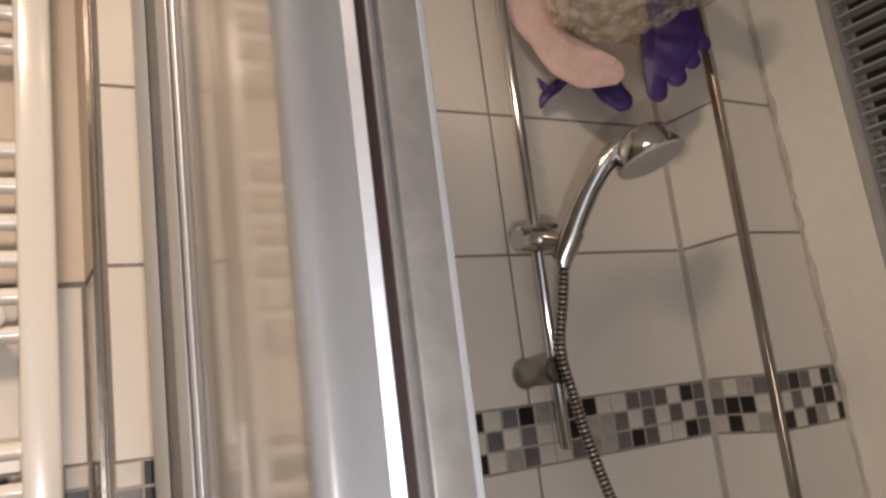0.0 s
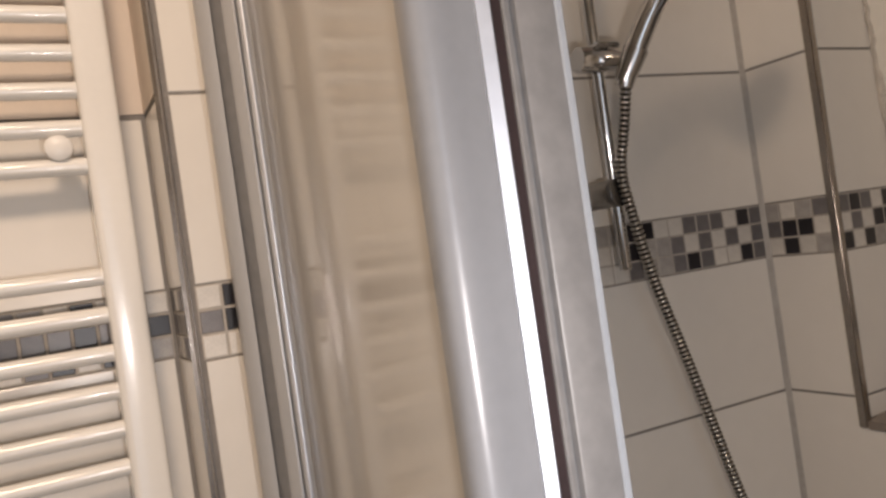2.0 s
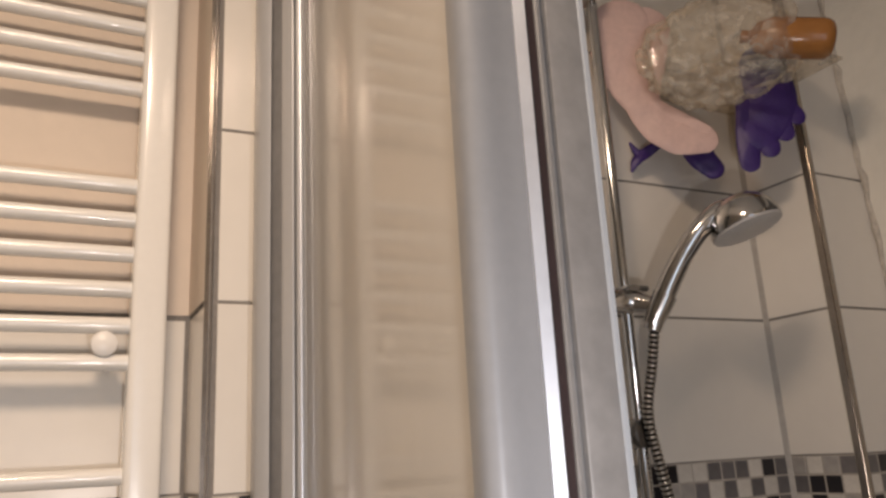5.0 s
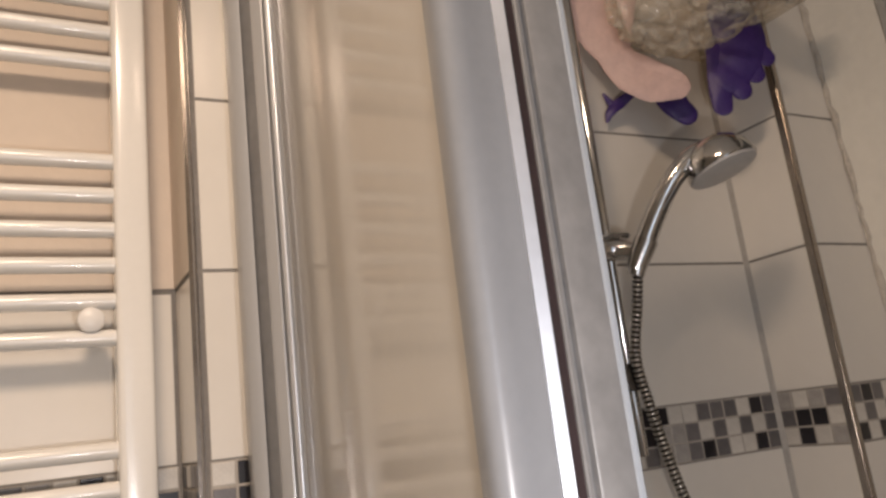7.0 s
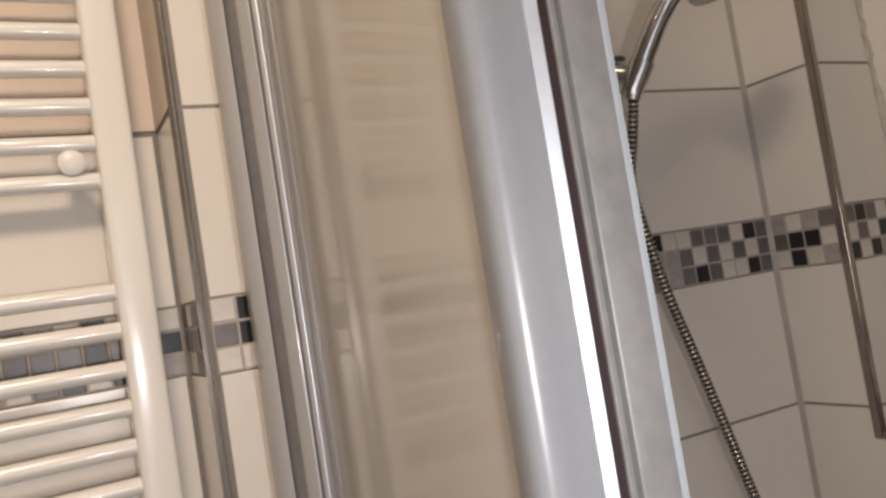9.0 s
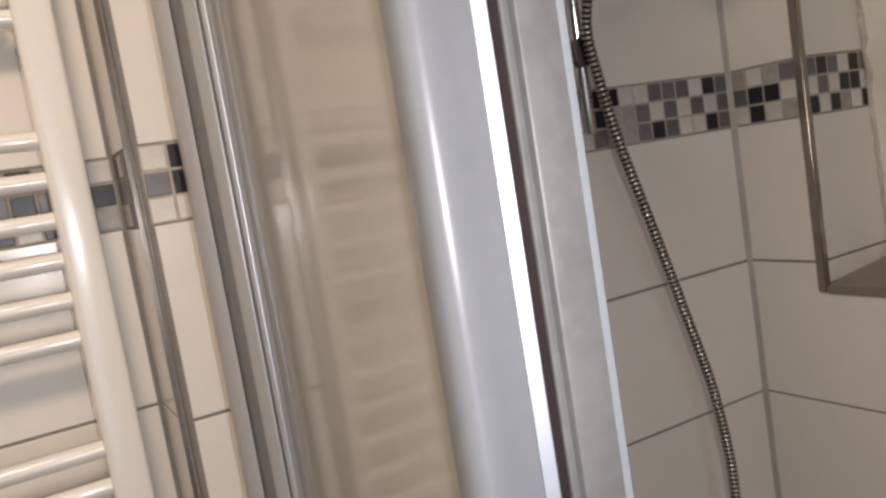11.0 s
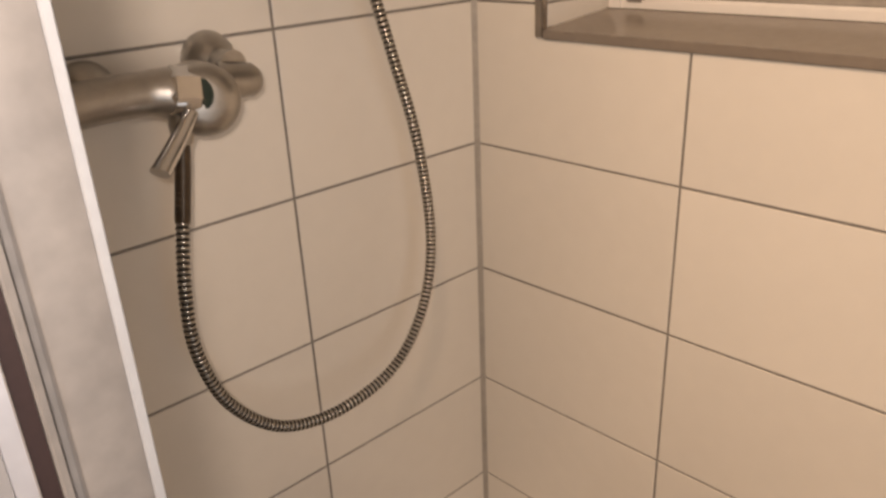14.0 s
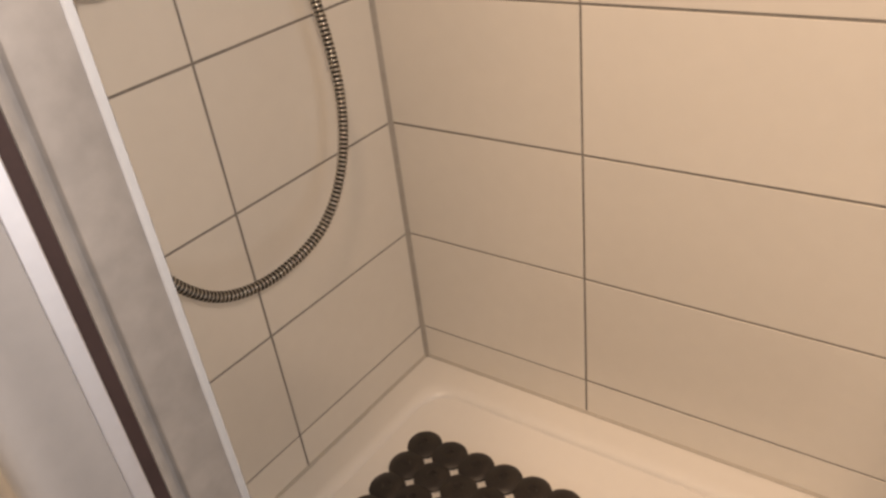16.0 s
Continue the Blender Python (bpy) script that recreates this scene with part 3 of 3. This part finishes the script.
part("rosette", lathe([(0.037, 0), (0.038, 0.005), (0.034, 0.018), (0.024, 0.030), (0.018, 0.036), (0.018, 0.068)], (0.644, ya(0.644), 1.197), (0, -1, 0), 36), SCALED, mixer, "round chrome wall rosette", True)
part("rosette", lathe([(0.037, 0), (0.038, 0.005), (0.034, 0.018), (0.024, 0.030), (0.018, 0.036), (0.018, 0.068)], (0.482, ya(0.482), 1.182), (0, -1, 0), 36), SCALED, mixer, "round chrome wall rosette", True)
part("end_nut", tube([(0.612, 0.999, 1.182), (0.643, 0.998, 1.178), (0.661, 0.998, 1.176), (0.669, 0.998, 1.175), (0.673, 0.998, 1.1745)], [0.023, 0.0225, 0.021, 0.016, 0.008], 28), SCALED, mixer, "", True)
part("badge", lathe([(0.019, 0), (0.020, 0.002), (0.0185, 0.0045), (0.010, 0.006)], (0.572, 0.966, 1.178), (-0.86, -0.48, 0.1), 28), BADGE, mixer, "dark green index cap", True)
part("neck", tube([(0.560, 0.985, 1.165), (0.551, 0.984, 1.140), (0.549, 0.985, 1.120)], [0.019, 0.016, 0.012], 24), SCALED, mixer, "", True)
part("lever", tube(spline([(0.553, 0.958, 1.160), (0.521, 0.944, 1.132), (0.490, 0.930, 1.108)], 6), [0.0100 + 0.0035 * k / 12 for k in range(13)], 20, squash=0.7), CHROME, mixer, "", True)

# ---------------------------------------------------------------- corner shelf with bag, gloves and bottle
shelf = thing("corner_shelf", "clear plastic corner shelf high on the tiled walls", "corner shelf")
arc = [(XB, YA)] + [(XB - 0.25 * math.cos(a), YA - 0.25 * math.sin(a)) for a in (math.pi / 2 * k / 12 for k in range(13))]
ZS = 2.24
part("plate", extrude_plan(arc, ZS, ZS + 0.006), FILM, shelf)


def bag_mesh():
    """A crumpled clear bag slumped over the shelf's front."""
    bm = bmesh.new()
    bmesh.ops.create_icosphere(bm, subdivisions=6, radius=1)
    u, n = Vector((0.86, -0.51, 0)), Vector((-0.51, -0.86, 0))
    for v in bm.verts:
        d = v.co.copy()
        q = Vector((d.x * 1.6, d.y * 1.6, d.z * 0.8))
        fold = 0.20 * noise.noise(d * 1.4) + 0.26 * abs(noise.noise(q * 2.2 + Vector((3, 1, 2)))) + 0.03 * abs(noise.noise(d * 5.5 + Vector((1, 5, 2))))
        r = 0.86 + fold
        w = d.z * r
        sag = (0.38 * max(0.0, -d.x) - 0.12 * max(0.0, d.x)) * (1 if w < 0 else 0.3)
        v.co = Vector((0.957, 0.890, 2.270)) + u * (0.150 * d.x * r) + n * (0.075 * d.y * r) + Vector((0, 0, 0.105 * (w - sag)))
    return bm


bag = tagged(part("plastic_bag", bag_mesh(), FILM, None, smooth=True), "crumpled clear plastic bag lying on the corner shelf", "plastic bag")


def limp(origin, right, pieces, thin=0.35):
    """Soft flat lobes in an upright plane: each piece is a row of (along, up, radius)."""
    bm = bmesh.new()
    u = Vector(right).normalized()
    n = Vector((u.y, -u.x, 0))
    for row, out in pieces:
        centres = spline([(a, 0, w) for a, w, _ in row], 5)
        size = [r for _, _, r in row]
        rad = []
        for p, q in zip(size, size[1:]):
            rad += [p + (q - p) * k / 5 for k in range(5)]
        rad.append(size[-1])
        first, last = centres[0] - centres[1], centres[-1] - centres[-2]
        first.normalize()
        last.normalize()
        full = [(centres[0] + first * rad[0] * s, rad[0] * c) for s, c in ((0.97, 0.22), (0.8, 0.6), (0.5, 0.87))]
        full += list(zip(centres, rad))
        full += [(centres[-1] + last * rad[-1] * s, rad[-1] * c) for s, c in ((0.5, 0.87), (0.8, 0.6), (0.97, 0.22))]
        rings = []
        for k, (p, r) in enumerate(full):
            d = (full[min(k + 1, len(full) - 1)][0] - full[max(k - 1, 0)][0]).normalized()
            side = Vector((d.z, 0, -d.x))
            ring = []
            for m in range(16):
                a = 2 * math.pi * m / 16
                c = p + side * (r * math.cos(a))
                depth = thin * r * math.sin(a) + out
                place = Vector(origin) + u * c.x + Vector((0, 0, c.z)) + n * depth
                place += n * (0.004 * noise.noise(place * 40))
                ring.append(bm.verts.new(place))
            rings.append(ring)
        for p, q in zip(rings, rings[1:]):
            for m in range(16):
                bm.faces.new((p[m], p[(m + 1) % 16], q[(m + 1) % 16], q[m]))
        bm.faces.new(rings[0][::-1])
        bm.faces.new(rings[-1])
    return bm


TIP = (1.008, 0.925, 2.052)
WAY = (0.84, -0.54, 0)
glove_pieces = [
    ([(0.002, 0.019, 0.0185), (0.006, 0.070, 0.021), (0.016, 0.125, 0.024)], 0.0),
    ([(0.040, 0.043, 0.0185), (0.033, 0.085, 0.021), (0.028, 0.125, 0.024)], 0.0),
    ([(0.070, 0.070, 0.0175), (0.056, 0.105, 0.021), (0.040, 0.140, 0.024)], 0.0),
    ([(0.094, 0.098, 0.0165), (0.072, 0.128, 0.021), (0.050, 0.155, 0.026)], 0.0),
    ([(0.024, 0.072, 0.034), (0.044, 0.100, 0.042), (0.056, 0.140, 0.046), (0.050, 0.200, 0.042)], 0.0),
]
tagged(part("rubber_glove", limp(TIP, WAY, glove_pieces, 0.2), PURPLE, None, smooth=True), "purple rubber glove hanging from the corner shelf, fingers down", "rubber glove", "rubber gloves")
second_pieces = [
    ([(-0.058, 0.022, 0.021), (-0.076, 0.046, 0.026), (-0.092, 0.09, 0.03)], 0.0),
    ([(-0.200, 0.030, 0.0035), (-0.192, 0.046, 0.009), (-0.172, 0.062, 0.011), (-0.150, 0.075, 0.008)], 0.0),
    ([(-0.198, 0.082, 0.003), (-0.190, 0.068, 0.006), (-0.180, 0.058, 0.007)], 0.0),
    ([(-0.150, 0.075, 0.008), (-0.118, 0.090, 0.018), (-0.098, 0.098, 0.022)], 0.0),
]
tagged(part("rubber_glove", limp((1.022, 0.944, 2.052), WAY, second_pieces), PURPLE, None, smooth=True), "purple rubber glove tucked behind the pink one", "rubber glove", "rubber gloves")
pink_pieces = [
    ([(-0.080, 0.055, 0.026), (-0.115, 0.065, 0.037), (-0.150, 0.090, 0.037), (-0.178, 0.135, 0.031), (-0.198, 0.185, 0.040), (-0.203, 0.235, 0.052), (-0.198, 0.290, 0.056)], 0.0),
    ([(-0.160, 0.145, 0.016), (-0.162, 0.200, 0.034), (-0.155, 0.280, 0.046)], -0.003),
    ([(-0.072, 0.072, 0.008), (-0.108, 0.092, 0.013), (-0.150, 0.122, 0.014)], 0.003),
    ([(-0.215, 0.168, 0.008), (-0.238, 0.212, 0.014), (-0.250, 0.240, 0.008)], -0.002),
]
tagged(part("pink_glove", limp((0.994, 0.902, 2.056), WAY, pink_pieces, 0.15), PINK, None, smooth=True), "limp pink rubber glove drooping over the shelf edge", "rubber glove")

tagged(part("bottle", lathe([(0.012, 0.002), (0.022, 0.0), (0.030, 0.004), (0.0345, 0.012), (0.0355, 0.020), (0.0355, 0.10), (0.026, 0.125), (0.011, 0.135), (0.011, 0.15)], (1.084, 0.776, 2.250), (-0.72, 0.64, 0.22), 28), AMBER, None, smooth=True), "amber plastic bottle lying in the bag on the shelf", "bottle")

# ---------------------------------------------------------------- lamps
lamp = thing("ceiling_lamp", "round white ceiling lamp", "ceiling lamp")
part("rim", lathe([(0.17, 0.02), (0.18, 0.012), (0.18, -0.03), (0.172, -0.034), (0.170, -0.02), (0.165, 0.0)], LAMP_AT, (0, 0, 1), 40), WHITE, lamp, "", True)

# ---------------------------------------------------------------- tiles
tile_cache = {}
JOINT = 0.0042


def slab_mesh(name, w, h, mat, soft):
    key = (name, round(w, 4), round(h, 4), mat.name)
    if key not in tile_cache:
        bm = bmesh.new()
        a, b = w / 2, h / 2
        rings = [[bm.verts.new((x * (a - i), y * (b - i), z)) for x, y in ((-1, -1), (1, -1), (1, 1), (-1, 1))] for i, z in ((0, -0.0065), (0, -soft), (soft * 0.35, -soft * 0.3), (soft, 0))]
        for p, q in zip(rings, rings[1:]):
            for k in range(4):
                bm.faces.new((p[k], p[(k + 1) % 4], q[(k + 1) % 4], q[k]))
        bm.faces.new(rings[-1])
        tile_cache[key] = mesh_of(name, bm, mat)
    return tile_cache[key]


rng = random.Random(7)


def lay(name, parent, mat, u0, u1, z0, z1, place, soft=0.0012, joint=JOINT):
    """One piece between the joints u0..u1 and z0..z1; place turns (u, z) into a pose with its face outwards."""
    me = slab_mesh(name, u1 - u0 - joint, z1 - z0 - joint, mat, soft)
    ob = new(name, me)
    ob.parent = parent
    ob.matrix_basis = place((u0 + u1) / 2, (z0 + z1) / 2) @ pose(0, 0, rng.uniform(-0.0003, 0.0003), rng.uniform(-0.12, 0.12), rng.uniform(-0.12, 0.12), 0)


def on_a(u, z):
    c, s = math.cos(math.atan(SKEW)), math.sin(math.atan(SKEW))
    return Matrix(((c, 0, -s, u), (-s, 0, -c, ya(u)), (0, 1, 0, z), (0, 0, 0, 1)))


def on_r(u, z):
    return Matrix(((1, 0, 0, u), (0, 0, -1, YR), (0, 1, 0, z), (0, 0, 0, 1)))


def on_b(u, z):
    """u runs south from the corner."""
    return Matrix(((0, 0, -1, XB), (-1, 0, 0, YA - u), (0, 1, 0, z), (0, 0, 0, 1)))


def on_return(u, z):
    """the west face of the box-out; u runs south from the radiator wall."""
    return Matrix(((0, 0, -1, XT), (-1, 0, 0, YR - u), (0, 1, 0, z), (0, 0, 0, 1)))


def on_reveal(u, z):
    """the recess side that faces south; u runs east from the trim."""
    return Matrix(((1, 0, 0, XB + u), (0, 0, -1, REC_Y1), (0, 1, 0, z), (0, 0, 0, 1)))


PATTERN = {  # 0 white, 1 light grey, 2 grey, 3 black; rows from the top
    "a": ["2302220033113203120130", "2020202113002020102301", "2300232112002103020120"],
    "b": ["1012", "2330", "0301"],
    "v": ["23203", "02033", "30310"],
    "r": ["0302021", "2322322", "3032102"],
    "t": ["3022", "2113", "1022"],
    "s": ["03", "23", "00"],
}


def mosaic(parent, u0, u1, place, key):
    z0, z1 = ROWS_Z[BAND], ROWS_Z[BAND + 1]
    n = max(1, round((u1 - u0) / 0.0325))
    w, h = (u1 - u0) / n, (z1 - z0) / 3
    me = slab_mesh("mosaic_bed", u1 - u0, z1 - z0, BED, 0.0003)
    bed = new("mosaic_bed", me)
    bed.parent = parent
    bed.matrix_basis = place((u0 + u1) / 2, (z0 + z1) / 2) @ pose(0, 0, -0.0009)
    for row, text in enumerate(PATTERN[key]):
        for k in range(n):
            c = int(text[k % len(text)])
            lay("mosaic_tile", parent, MOSAIC[c], u0 + k * w, u0 + (k + 1) * w, z1 - (row + 1) * h, z1 - row * h, place, 0.0014, 0.003)


def tile_wall(parent, cuts, place, key, skip=None, rows=range(len(ROWS_Z) - 1)):
    for r in rows:
        z0, z1 = ROWS_Z[r], ROWS_Z[r + 1]
        for u0, u1 in zip(cuts, cuts[1:]):
            if r == BAND:
                if not (skip and skip(u0, u1, z0, z1)):
                    mosaic(parent, u0, u1, place, key)
                continue
            for a, b, c, d in ([(u0, u1, z0, z1)] if not skip else skip(u0, u1, z0, z1) or [(u0, u1, z0, z1)]):
                if b - a > 0.008 and d - c > 0.008:
                    lay("tile", parent, TILE, a, b, c, d, place)


# shower wall: mosaic counted from the corner
tile_wall(wall_north, [XT + 0.011, 0.250, 0.750, XB - 0.004], on_a, "a", rows=[r for r in range(len(ROWS_Z) - 1) if r != BAND])
mosaic(wall_north, XT + 0.011, 0.193, on_a, "s")


def on_a_back(u, z):
    return on_a(XB - u, z)


mosaic(wall_north, 0.003, XB - 0.210, on_a_back, "a")
# radiator wall and the box-out's side: tiled to shoulder height, painted above
LOW = [r for r in range(len(ROWS_Z) - 1) if ROWS_Z[r + 1] < 1.82]
bm = box(X_W, XT - 0.001, YR - 0.001, YR + T, 1.822, ZCEIL)
box(XT - 0.001, XT + T, ya(XT) + 0.0112, YR + T, 1.822, ZCEIL, bm=bm)
tagged(part("wall_paint", bm, TAN), "beige painted wall above the tiles behind the radiator", "painted wall", kind="structure")
tile_wall(wall_radiator, [X_W, -0.672, -0.272, XT - 0.003], on_r, "r", rows=LOW)
tile_wall(wall_radiator, [0.003, YR - ya(XT) - 0.011], on_return, "t", rows=LOW)



def notched_tile(u0, un, u1, z0, zn, z1):
    """The tile cut round the recess's lower corner."""
    j = JOINT / 2
    outline = [(u0 + j, z0 + j), (u1 - j, z0 + j), (u1 - j, zn), (un, zn), (un, z1 - j), (u0 + j, z1 - j)]
    bm = bmesh.new()
    back = [bm.verts.new((u, z, -0.0065)) for u, z in outline]
    front = [bm.verts.new((u, z, 0)) for u, z in outline]
    for k in range(6):
        bm.faces.new((back[k], back[(k + 1) % 6], front[(k + 1) % 6], front[k]))
    bm.faces.new(front)
    ob = part("tile", bm, TILE, wall_window)
    ob.matrix_basis = on_b(0, 0)


# window wall
U0 = YA - REC_Y1 - 0.010
for r in range(len(ROWS_Z) - 1):
    z0, z1 = ROWS_Z[r], ROWS_Z[r + 1]
    if z1 <= REC_Z0:
        for u0, u1 in ((0.004, 0.408), (0.408, 1.008), (1.008, 1.599), (1.599, 2.199), (2.199, 2.599)):
            lay("tile", wall_window, TILE, u0, u1, z0, z1, on_b)
    elif r == BAND:
        mosaic(wall_window, 0.003, U0, on_b, "b")
    elif z0 < REC_Z0:
        notched_tile(0.004, U0, 0.408, z0, REC_Z0 - 0.012, z1)
        for u0, u1 in ((0.408, 1.008), (1.008, 1.036)):
            lay("tile", wall_window, TILE, u0, u1, z0, REC_Z0 - 0.010, on_b)
    else:
        lay("tile", wall_window, TILE, 0.004, U0, z0, z1, on_b)
    if r != BAND and z1 > REC_Z0:
        lay("tile", wall_window, TILE, YA - REC_Y0 + 0.003, 1.6, z0, z1, on_b)
        lay("tile", wall_window, TILE, 1.6, 2.0, z0, z1, on_b)
    if z1 > REC_Z0 + 0.02 and z0 < REC_Z1:
        if r == BAND:
            mosaic(wall_window, 0.012, REC_X - XB - 0.006, on_reveal, "v")
        else:
            lay("tile", wall_window, TILE, 0.011, REC_X - XB - 0.002, max(z0, REC_Z0), min(z1, REC_Z1), on_reveal)

# silicone in the corner and along the tray
bm = extrude_plan([(XB - 0.0075, YA), (XB, YA - 0.0075), (XB + 0.003, YA + 0.003)], ZTRAY, ZCEIL)
tagged(part("corner_sealant", bm, SILICONE), "grey silicone joint in the tiled corner", "sealant", kind="structure")
bm = box(0.25, XB - 0.006, YA - 0.005, YA + 0.001, ZTRAY - 0.001, ZTRAY + 0.0045, 0.0015)
for v in bm.verts:
    v.co.y += SKEW * (XB - v.co.x)
box(XB - 0.005, XB + 0.001, 0.16, YA - 0.006, ZTRAY - 0.001, ZTRAY + 0.0045, 0.0015, bm=bm)
tagged(part("tray_sealant", bm, SILICONE_PALE), "pale silicone joint between tray and tiles", "sealant", kind="structure")
